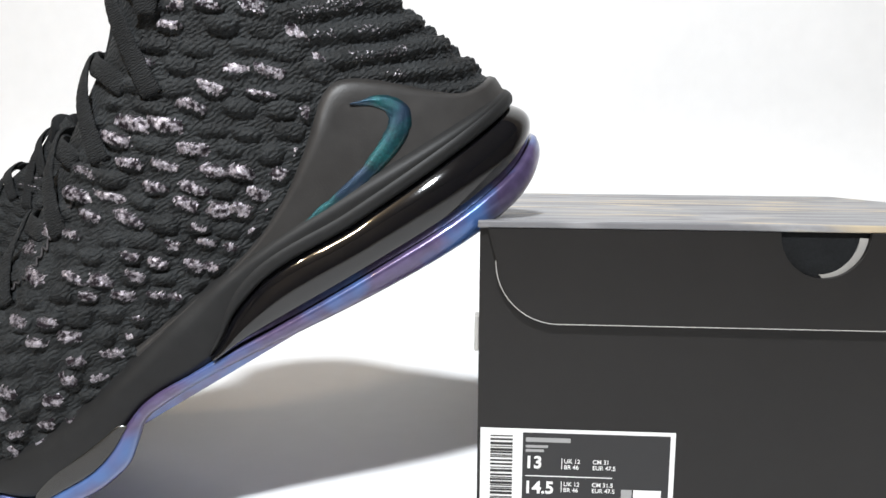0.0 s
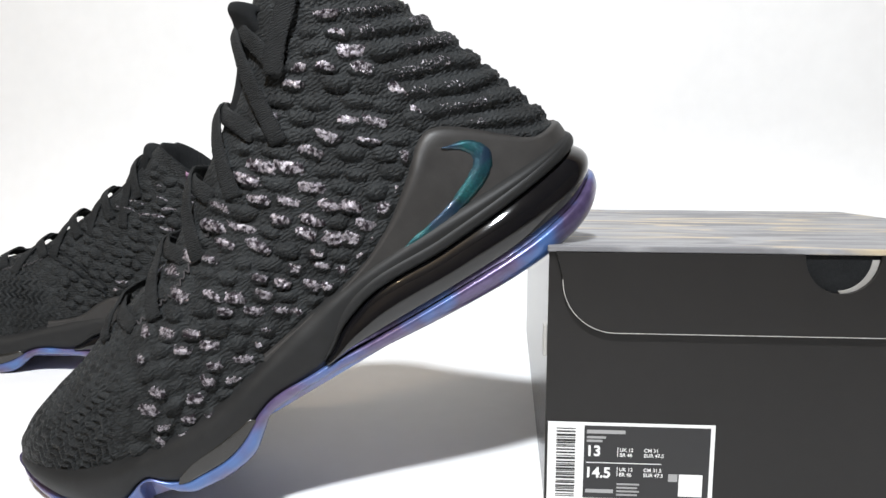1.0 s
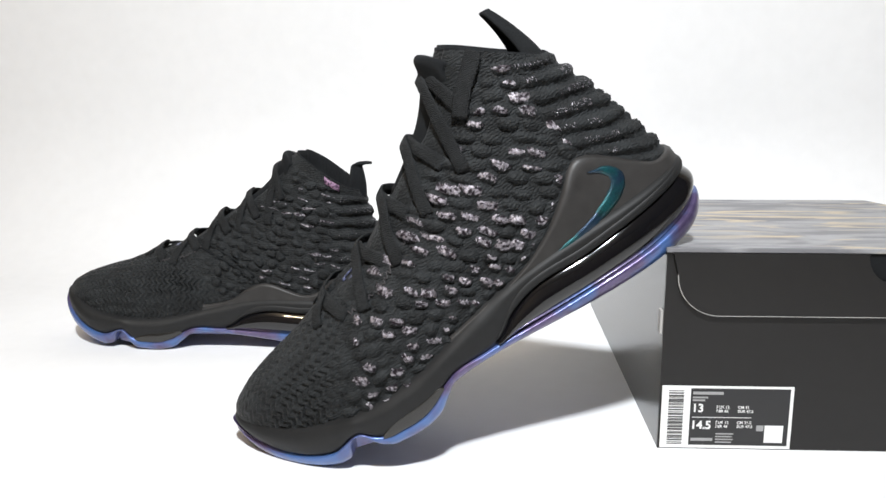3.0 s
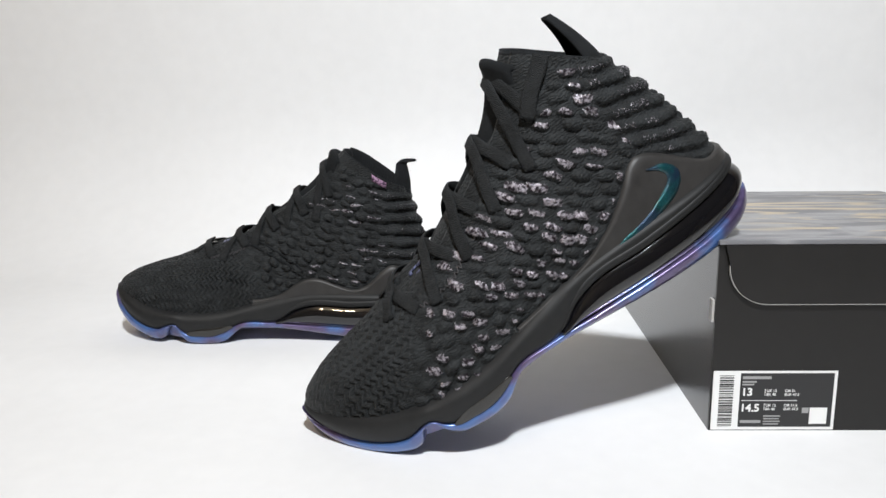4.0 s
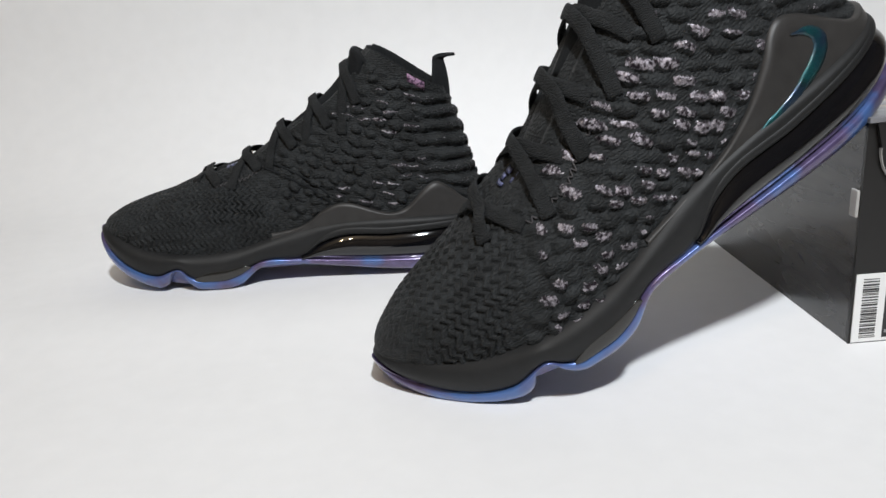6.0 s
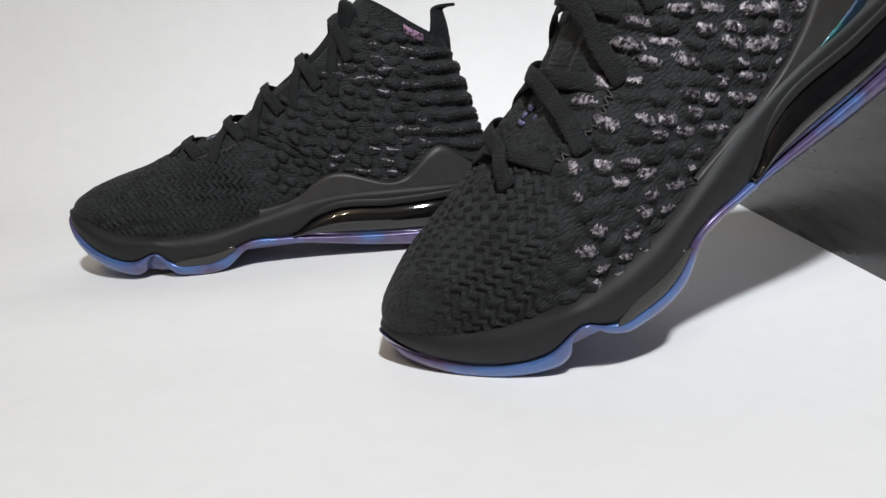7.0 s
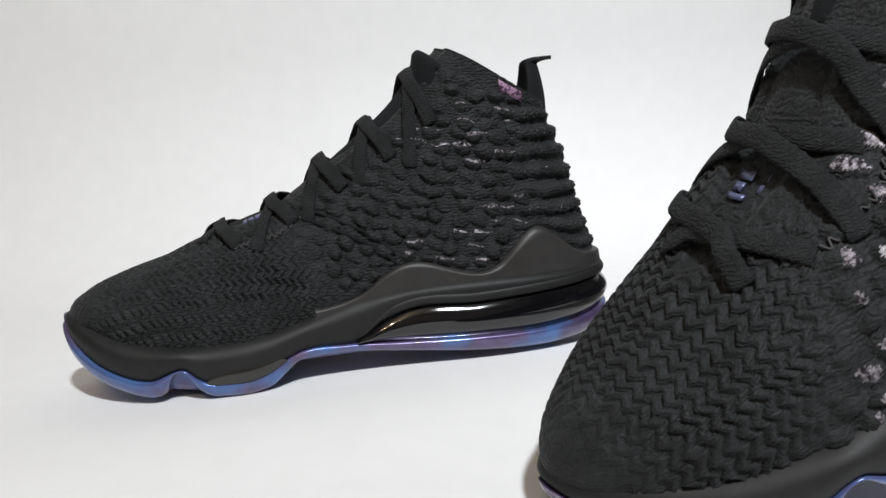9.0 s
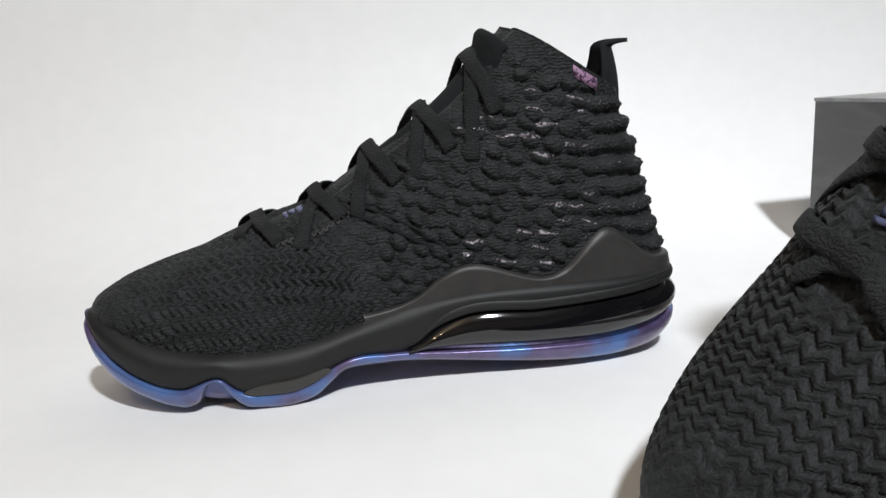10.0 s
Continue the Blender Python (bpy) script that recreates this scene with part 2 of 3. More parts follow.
# ---- shoe box ----
def build_box():
    box = new("shoe_box")
    tagged(box, "black cardboard shoe box with patterned grey lid and size label", "box")
    W, D, H, HB, T = 0.308, 0.393, 0.151, 0.1252, 0.003
    part("front_panel", prism(rect(0, 0, W, H - 0.001), "y", 0.0, T), BOXBLACK, box)
    side = [(T, 0), (D, 0), (D, HB), (T, H - 0.002)]
    part("side_panel", prism(side, "x", 0, T), BOXSIDE, box, "grey printed cardboard side")
    part("side_panel", prism(side, "x", W - T, W), BOXSIDE, box)
    part("back_panel", prism(rect(T, 0, W - T, HB - 0.001), "y", D - T, D), BOXSIDE, box)
    part("bottom_panel", prism(rect(T, T, W - T, D - T), "z", 0.0, T), SILVER, box)
    lid = new("lid")
    lid.parent = box
    part("top_panel", prism([(-0.003, H - 0.001), (D + 0.001, HB - 0.0005), (D + 0.001, HB + 0.0025), (-0.003, H + 0.0025)], "x", -0.001, W + 0.001, 0.0006), BOXTOP, lid, "grey and tan patterned lid top")
    # front flap with rounded lower corners and a thumb notch
    pts = []
    x0, x1, z0, r = 0.008, W - 0.008, 0.104, 0.030
    for k in range(13):
        a = math.pi + k / 12 * math.pi / 2
        pts.append((x0 + r + r * math.cos(a), z0 + r + r * math.sin(a)))
    for k in range(13):
        a = 1.5 * math.pi + k / 12 * math.pi / 2
        pts.append((x1 - r + r * math.cos(a), z0 + r + r * math.sin(a)))
    pts.append((x1 + 0.004, H - 0.0012))
    nx, nr = 0.160, 0.0205
    for k in range(17):
        a = -k / 16 * math.pi
        pts.append((nx + nr * math.cos(a), H - 0.0012 + nr * 1.05 * math.sin(a)))
    pts.append((x0 - 0.004, H - 0.0012))
    flap = part("front_flap", prism(pts, "y", -0.0035, -0.0009), BOXBLACK, lid)
    # bare card along the flap's cut edge
    edge = [(p[0], -0.0037, p[1]) for p in pts[:26]]
    n = len(edge)
    vv = []
    for k, (x, y, z) in enumerate(edge):
        a = Vector(edge[min(k + 1, n - 1)]) - Vector(edge[max(k - 1, 0)])
        nrm = Vector((a.z, 0, -a.x)).normalized()
        for o, yy in ((0, -0.0037), (0.0004, -0.0037), (0.0004, -0.001), (0, -0.001)):
            vv.append(Vector((x, yy, z)) + nrm * o)
    mesh_object("card_edge", vv, grid_faces(n, 4, True), CARDEDGE, flap, smooth=False)
    # the notch isn't cut through: a dark sheet stands in for its shade
    shade_outline = []
    for k in range(17):
        a = -k / 16 * math.pi
        shade_outline.append((nx + (nr - 0.0005) * math.cos(a), H - 0.0016 + (nr * 1.05 - 0.0005) * math.sin(a)))
    part("notch_shade", prism(shade_outline, "y", -0.0008, -0.0004), FABRIC, lid, "dark sheet standing in for the shade inside the thumb notch")
    cres = []
    for k in range(13):
        a = -(0.03 + 0.47 * k / 12) * math.pi
        cres.append((nx + (nr - 0.0006) * math.cos(a), H - 0.0018 + (nr * 1.05 - 0.0006) * math.sin(a)))
    for k in range(13):
        a = -(0.50 - 0.47 * k / 12) * math.pi
        cres.append((nx - 0.0014 + (nr - 0.0030) * math.cos(a), H - 0.0018 + (nr * 1.05 - 0.0022) * math.sin(a)))
    part("notch_edge", prism(cres, "y", -0.0014, -0.0009), SILVER, lid, "silver card edge in the thumb notch")
    part("side_tab", prism(rect(0.002, 0.088, 0.010, 0.106), "x", -0.0022, 0.0, 0.0006), CARDEDGE, box, "white card tab")

    # the size label
    label = new("size_label")
    label.parent = box
    tagged(label, "white and black printed size label")
    Y = -0.0004
    lw, lh = 0.0955, 0.0485
    part("label_sheet", prism(rect(0.0015, 0.001, 0.0015 + lw, 0.001 + lh), "y", Y - 0.0004, 0.0), LABELWHITE, label)

    def patch(name, x0, z0, x1, z1, mat, up=1):
        part(name, prism(rect(x0, z0, x1, z1), "y", Y - 0.0004 - 0.00025 * up, Y - 0.0003), mat, label)
    patch("black_field", 0.0225, 0.0035, 0.0945, 0.0478, LABELBLACK)
    rng = random.Random(4)
    z = 0.004
    while z < 0.046:
        h = rng.choice((0.0004, 0.0008, 0.0012))
        patch("code_bar", 0.0065, z, 0.0175, min(z + h, 0.047), LABELBLACK, 1)
        z += h + rng.choice((0.0005, 0.0008, 0.0012))

    def bars(x, z, w, h, mat=LABELWHITE):
        patch("print_bar", x, z, x + w, z + h, mat, 2)

    bars(0.024, 0.0432, 0.022, 0.0022, INKGREY)
    bars(0.024, 0.0402, 0.011, 0.0013, INKGREY)
    bars(0.024, 0.0380, 0.009, 0.0013, INKGREY)
    bars(0.024, 0.0252, 0.043, 0.0004)
    for z in (0.0296, 0.0176):
        bars(0.0418, z - 0.0002, 0.0004, 0.0056)
    bars(0.024, 0.0068, 0.016, 0.0022, INKGREY)
    for k in range(4):
        bars(0.042, 0.0120 - 0.0022 * k, 0.013 - 0.001 * (k % 2), 0.0010, INKGREY)
    bars(0.0775, 0.0060, 0.0135, 0.0135)
    bars(0.0715, 0.0150, 0.0052, 0.0045, INKGREY)

    def words(text, x, z, size, heavy=0.00025):
        cu = bpy.data.curves.new("print", "FONT")
        cu.body, cu.size, cu.extrude, cu.offset = text, size, 0.0001, heavy
        tmp = new("print", cu)
        me = bpy.data.meshes.new_from_object(tmp.evaluated_get(bpy.context.evaluated_depsgraph_get()))
        bpy.data.objects.remove(tmp)
        me.materials.clear()
        me.materials.append(LABELWHITE)
        ob = new("printed_number", me)
        ob.parent = label
        ob.matrix_local = pose(x, Y - 0.0010, z, 90, 0, 0)
        tagged(ob, "white printed size " + text)
    for z, cm in ((0.0326, "CM 31"), (0.0206, "CM 31.5")):
        for text, x, dz in (("UK 12", 0.0430, 0), (cm, 0.0570, 0), ("BR 46", 0.0430, -0.0031), ("EUR 47.5", 0.0570, -0.0031)):
            words(text, x, z + dz, 0.0030, 0.00004)
    words("13", 0.0235, 0.0297, 0.0088)
    words("14.5", 0.0232, 0.0165, 0.0088)
    return box


BOX = build_box()
BOX.matrix_world = pose(0.0, 0.0, 0.0, 0, 0, 2.0) @ Matrix.Scale(0.902, 4)


# ---- shoes ----
LENGTH = 0.331
MM = 0.001


def half_width(x, side):
    """Half the sole's width at x from the toe; side -1 is the outer side of the foot, +1 the inner."""
    xs = np.array([0, 30, 70, 110, 150, 200, 250, 290, 331]) * MM
    outer = np.array([43, 50, 56, 57, 53, 47, 44, 43, 42]) * MM
    inner = np.array([44, 50, 54, 52, 44, 39, 40, 41, 41]) * MM
    return smooth_interp(x, xs, outer if side < 0 else inner)


def round_end(f, nose=4.0):
    """How far the outline has opened at the fraction f of its length, 0 at both ends."""
    e = np.abs(2 * np.clip(f, 0, 1) - 1)
    return np.clip(1 - e**nose, 0, 1) ** (1 / 2.1)


def toe_in(x):
    """How far the middle of the toe lies towards the foot's inner side."""
    return 9.5 * MM * np.clip(1 - np.asarray(x) / 0.095, 0, 1) ** 1.4


def outline(count):
    """The sole's outline, from the toe along the outer side to the heel and back along the inner side: x, y, side."""
    th = np.linspace(0, 2 * np.pi, count, endpoint=False)
    x = LENGTH * (1 - np.cos(th)) / 2
    side = np.where(np.sin(th) >= 0, -1.0, 1.0)
    w = np.where(side < 0, half_width(x, -1), half_width(x, 1))
    return x, side * w * round_end(x / LENGTH) + toe_in(x), side


def curve(pts):
    p = np.array(pts, float) * MM
    return lambda x: smooth_interp(x, p[:, 0], p[:, 1])


sole_bottom = curve([(0, 33), (6, 23), (14, 15.5), (25, 9), (38, 4), (48, 1), (57, 0.5), (63, 4), (68, 13), (76, 13), (80, 5), (86, -1), (96, -3), (114, -3), (124, 0), (131, 5.5), (138, 11), (146, 12), (163, 12), (183, 10), (205, 7), (235, 3.5), (270, 1), (300, 1), (318, 3), (331, 8)])
sole_top = curve([(0, 43), (6, 34.5), (14, 27.5), (25, 20.5), (38, 15), (48, 12), (57, 11.5), (64, 14), (69, 16), (76, 16), (81, 11), (88, 7), (98, 6), (114, 6.5), (124, 10), (131, 14), (138, 17), (165, 17.5), (200, 14.5), (247, 12.5), (296, 12.5), (318, 15), (331, 19)])
foam_top = curve([(0, 49), (10, 45.5), (21, 41), (35, 35.5), (63, 30), (93, 28), (123, 30.5), (154, 38), (175, 43.5), (195, 46), (331, 46)])
air_top_line = curve([(160, 18), (178, 22), (187, 28), (200, 33), (248, 34), (306, 36), (331, 37)])
clip_inner = curve([(150, 40), (170, 43), (182, 48), (194, 57), (206, 61), (218, 60), (235, 54), (250, 50.5), (262, 54), (276, 67), (287, 73.5), (298, 67), (310, 56), (331, 51)])
clip_outer = curve([(150, 38), (178, 42), (198, 45), (217, 51), (235, 61), (252, 74), (261, 82), (270, 86), (280, 81), (296, 67), (310, 55), (331, 51)])


def wall(name, lo, hi, out, mat, shoe, lat, x_from=0.0, steps=9, thick=7 * MM, count=420, label="", bulge=0.0, roll=1.5 * MM):
    """A band that stands on the sole's outline between two heights, with its own thickness; from x_from back round the heel, or all round."""
    x, y, side = outline(count)
    keep = np.arange(count)
    if x_from > 0:
        keep = np.where(x >= x_from)[0]
    x, y, side = x[keep], y[keep], side[keep]
    n = len(x)
    nx, ny = np.gradient(y), -np.gradient(x)
    if x_from == 0:
        nx, ny = (np.roll(y, -1) - np.roll(y, 1)), -(np.roll(x, -1) - np.roll(x, 1))
    ln = np.hypot(nx, ny)
    nx, ny = -nx / ln, -ny / ln
    mid = np.array([LENGTH / 2, 0])
    flip = np.sign(nx * (x - mid[0]) * 0.2 + ny * y)
    nx, ny = nx * flip, ny * flip
    z0 = np.array([float(lo(a, s)) for a, s in zip(x, side)])
    z1 = np.maximum(np.array([float(hi(a, s)) for a, s in zip(x, side)]), z0 + 0.4 * MM)
    rings = []
    for k in range(steps):
        t = k / (steps - 1)
        o = np.array([float(out(a, t, s)) for a, s in zip(x, side)]) + bulge * math.sin(math.pi * t)
        edge = roll * (max(0, 1 - t / 0.15) ** 2 + max(0, 1 - (1 - t) / 0.15) ** 2)
        o = o + (-2.0 if name == "outsole" else -4.5) * MM * np.clip(1 - x / 0.04, 0, 1) ** 1.2
        rings.append(np.stack([x + nx * (o - edge), y + ny * (o - edge), z0 + (z1 - z0) * t], 1))
    for t in (1.0, 0.0):
        o = np.array([float(out(a, t, s)) for a, s in zip(x, side)]) - thick
        rings.append(np.stack([x + nx * o, y + ny * o, z0 + (z1 - z0) * t], 1))
    v = np.concatenate(rings)
    v[:, 1] *= -lat
    rows = len(rings)
    wrap = x_from == 0
    f = grid_faces(rows, n, wrap)
    for i in range(n if wrap else n - 1):
        k = (i + 1) % n
        f.append(((rows - 1) * n + i, (rows - 1) * n + k, k, i))
    if not wrap:
        f.append(tuple(j * n for j in range(rows)))
        f.append(tuple(j * n + n - 1 for j in reversed(range(rows))))
    return mesh_object(name, v, f, mat, shoe, label)


# The upper is a stack of rings: each runs from a point on the instep's profile round both sides to a point on the heel's.
FRONT = np.array([(9, 23), (5, 35), (3, 46), (7, 54), (21, 61.5), (40, 67), (60, 72), (94, 86), (124, 96), (140, 107), (160, 121), (178, 133), (197, 146), (213, 161), (226, 177), (234, 184)]) * MM
BACK = np.array([(328, 23), (329, 33), (329, 42), (328, 48), (327, 54), (324.5, 61), (322, 69), (319.5, 78), (317, 88), (314.5, 98), (312, 109), (309, 118), (306, 127), (303, 135), (301, 141), (300, 146)]) * MM


def resample(p, count):
    d = np.r_[0, np.cumsum(np.hypot(*np.diff(FRONT, axis=0).T))]
    s = np.linspace(0, d[-1], count)
    return np.stack([np.interp(s, d, p[:, 0]), np.interp(s, d, p[:, 1])], 1)


def soften(a, times):
    for _ in range(times):
        a[1:-1] = 0.25 * a[:-2] + 0.5 * a[1:-1] + 0.25 * a[2:]
    return a


def upper_grid(rows, cols, back_shift):
    """The last argument moves the collar's back forward to fit the camera's view."""
    front, back = soften(resample(FRONT, rows), rows // 30), soften(resample(BACK, rows), rows // 30)
    th = np.linspace(0, 2 * np.pi, cols, endpoint=False)
    side = np.where(np.sin(th) >= 0, -1.0, 1.0)
    f = (1 - np.cos(th)) / 2
    P = np.zeros((rows, cols, 3))
    for j in range(rows):
        q = j / (rows - 1)
        x = front[j, 0] + (back[j, 0] - front[j, 0]) * f
        blend = f * f * (3 - 2 * f) * 0.35 + f * 0.65
        z = front[j, 1] + (back[j, 1] - front[j, 1]) * blend
        base = np.where(side < 0, half_width(x, -1), half_width(x, 1)) - 4 * MM
        high = np.clip((z - 0.035) / 0.13, 0, 1)
        narrow = 1 + 0.10 * np.sin(np.pi * np.clip(high * 2.2, 0, 1)) * (x < 0.26) * 0.4 - 0.17 * high
        heelward = np.clip((x - 0.20) / 0.10, 0, 1)
        x = x - back_shift * np.clip((z - 0.06) / 0.09, 0, 1) ** 1.2 * heelward
        w = base * narrow * (1 - np.where(side < 0, 0.20, 0.06) * high * heelward)
        open_ = round_end(f, 4.0) if q < 0.02 else np.clip(1 - np.abs(2 * f - 1) ** (4.0 - 1.7 * min(1, q / 0.5)), 0, 1) ** (0.476 + 0.08 * q)
        P[j] = np.stack([x, side * w * open_ + toe_in(x), z], 1)
    return P, f, side


def grid_normals(P):
    du = np.roll(P, -1, 1) - np.roll(P, 1, 1)
    dv = np.gradient(P, axis=0)
    n = np.cross(du, dv)
    n /= np.linalg.norm(n, axis=2, keepdims=True) + 1e-12
    c = P - np.array([0.17, 0, 0.06])
    n *= np.sign((n * c).sum(2).mean())
    return n


def tri(a):
    return np.abs((a % 1.0) * 2 - 1) * 2 - 1


def cell_noise(i, j, k):
    h = np.sin(i * 127.1 + j * 311.7 + k * 74.7) * 43758.5453
    return h - np.floor(h)


def fine_noise(a, b):
    return (np.sin(a * 2.1 + 1.3 * np.sin(b * 1.7)) + np.sin(b * 2.7 + 1.9 * np.sin(a * 1.3)) + np.sin((a + b) * 4.3)) / 3


def knit(P, side):
    """Height of the knit's relief in metres and where the yarn is fused to a shine."""
    X, Y, Z = P[..., 0] / MM, np.abs(P[..., 1]) / MM, P[..., 2] / MM
    S = np.broadcast_to(side, X.shape)
    out = S < 0
    arc = Z + 0.9 * (50 - Y)
    wob = 1.5 * fine_noise(X * 0.05, Z * 0.06)
    # zigzag ribs over the toes
    toe_edge = np.where(out, 72 + 0.75 * (Z - 40), 160 - 0.75 * (Z - 52))
    toe = 1 / (1 + np.exp((X - toe_edge) / 4.0)) * np.clip((X - 6) / 34, 0.12, 1)
    zig = np.sin(2 * np.pi * (X + 1.7 * tri((arc + wob) / 9.7) + wob) / 4.9)
    h = 1.0 * toe * np.clip(zig * 1.5 + 0.45, -1, 1)
    # rows of bumps on the sides
    body = 1 - 1 / (1 + np.exp((X - toe_edge - 5) / 4.0))
    a = np.where(out, math.radians(-24), math.radians(-7)) - np.where(out, 0.0016, 0.0006) * (X - 200)
    u = X * np.cos(a) + Z * np.sin(a) + 3.0 * np.sin(Z / 17)
    v = -X * np.sin(a) + Z * np.cos(a) + 3.5 * np.sin(X / 27) + 1.6 * fine_noise(X * 0.12, Z * 0.12)
    du, dv = np.where(out, 10.5, 11.5), np.where(out, 8.6, 8.2)
    r = np.floor(v / dv)
    uu = u / du + 0.5 * (r % 2) + 0.5 * cell_noise(r, r * 0, 5)
    c = np.floor(uu)
    jx, jz = (cell_noise(c, r, 1) - 0.5) * 0.35, (cell_noise(c, r, 2) - 0.5) * 0.3
    fx, fz = (uu - c - 0.5 - jx), (v / dv - r - 0.5 - jz)
    long_ = 0.34 + 0.14 * cell_noise(c, r, 3)
    blob = np.clip(1 - np.abs(fx / long_) ** 2.6 - np.abs(fz / 0.40) ** 2.4, 0, 1) ** 0.55
    tall = 0.55 + 0.75 * cell_noise(c, r, 4)
    heel = 1 / (1 + np.exp(-(X - np.where(out, 272, 280) + 0.12 * (Z - 90)) / 7.0))
    ribz = (Z + np.where(out, 0.40, 0.08) * (X - 300) + 1.2 * fine_noise(X * 0.07, Z * 0.05)) / 11.4
    rib = np.sin(2 * np.pi * ribz)
    rib = np.where(rib > 0, np.abs(rib) ** 0.6, -np.abs(rib) * 0.9)
    knots = 0.5 * np.sin(2 * np.pi * (X - 2 * Y) / 15 + 3 * cell_noise(np.floor(ribz), S * 0, 8))
    gap = np.interp(X, [78, 95, 130, 240], [3, 11, 16, 17])
    stay = np.interp(X, [78, 95, 130, 190, 245], [3, 13, 21, 26, 27]) - np.where(out | (X < 120), 0, 6)
    throat = np.where((X > 78) & (X < 252), np.clip((Y - stay) / 5, 0, 1), 1.0)
    under = np.where(out, clip_outer(X * MM), clip_inner(X * MM)) / MM
    bare = np.where(X > 150, np.clip((Z - under - 0.5) / 3, 0, 1), 1.0)
    rim = bare * np.clip((183 - Z - 0.52 * (X - 234) - 8) / 5, 0, 1)
    smooth_patch = np.where(out, 1.0, np.clip(((X - 140) - 0.1 * (Z - 60)) / 25, 0.5, 1))
    side_amp = np.where(out, 2.6, 2.8) * smooth_patch
    h = h + body * throat * rim * ((1 - heel) * side_amp * blob * tall + heel * (np.where(out, 2.0, 2.1) * rib + 0.6 * knots * (rib > 0)))
    h = h + body * bare * (0.45 * fine_noise(X * 0.9, Z * 0.9) + 0.30 * fine_noise(X * 2.0 + 5, Z * 2.3))
    # the tongue lies lower than the edges of the throat
    h = h * np.where(X > 78, 0.3 + 0.7 * throat, 1.0) - 3.0 * np.clip((gap + 1 - Y) / 4, 0, 1) * np.clip((X - 80) / 10, 0, 1) * (X < 250)
    # fused yarn
    p = cell_noise(c, r, 9)
    ragged = fine_noise(X * 1.9, Z * 1.9) + 0.7 * fine_noise(X * 4.1 + 3, Z * 3.7)
    low = np.clip(1 - (Z - 45) / 150, 0.5, 1)
    chance_outer = (0.42 + 0.45 * low) * (X > 88)
    chance_inner = 0.45 * (X > 205) * (Z > 55)
    lit = p < np.where(out, chance_outer, chance_inner)
    size = 0.26 + 0.20 * cell_noise(c, r, 12)
    spot = np.abs((fx + 0.02) / (size * np.where(out, 1.15, 1.7))) ** 3 + np.abs((fz + np.where(out, 0.22 * fx, -0.2)) / (size * np.where(out, 0.95, 0.36))) ** 3 + ragged * 0.6 < 1
    ring = np.abs(blob * 1.1 - 0.30 - 0.1 * ragged) < 0.13
    spot = np.where((cell_noise(c, r, 15) < 0.35) & out, ring & (fx < 0.3), spot)
    streak = (rib > 0.25) & (X < np.where(out, 302, 322)) & (cell_noise(np.floor(X / 8.0), np.floor(ribz), 21) < np.where(out, 0.66, 0.42)) & (ragged > np.where(out, -0.25, 0.0))
    shine = np.where(heel > 0.5, streak, lit & spot) & (body > 0.75) & (throat > 0.9) & (rim > 0.9)
    h = h * np.where(X > 285, np.clip((Y + 6) / 9, 0.7, 1), 1.0)
    return h * MM, shine


def ribbon(name, pts, width, thick, mat, shoe, ups, label=""):
    """A flat woven band along points, each with the way its face looks."""
    p = np.array(pts, float)
    up = np.array(ups, float)
    t = np.linspace(0, len(p) - 1, (len(p) - 1) * 8 + 1)
    idx = np.arange(len(p))
    q = np.stack([smooth_interp(t, idx, p[:, k]) for k in range(3)], 1)
    u = np.stack([np.interp(t, idx, up[:, k]) for k in range(3)], 1)
    d = np.gradient(q, axis=0)
    d /= np.linalg.norm(d, axis=1, keepdims=True)
    s = np.cross(d, u)
    s /= np.linalg.norm(s, axis=1, keepdims=True)
    u = np.cross(s, d)
    v = []
    prof = [(-0.5, 0.0), (-0.42, 0.4), (-0.2, 0.55), (0.2, 0.55), (0.42, 0.4), (0.5, 0.0), (0.42, -0.4), (-0.42, -0.4)]
    for i in range(len(q)):
        rib = 1 + 0.05 * (-1) ** i
        for a, b in prof:
            v.append(q[i] + s[i] * a * width * rib + u[i] * b * thick)
    n = len(prof)
    f = grid_faces(len(q), n, True) + [tuple(range(n)), tuple(reversed(range((len(q) - 1) * n, len(q) * n)))]
    return mesh_object(name, v, f, mat, shoe, label)


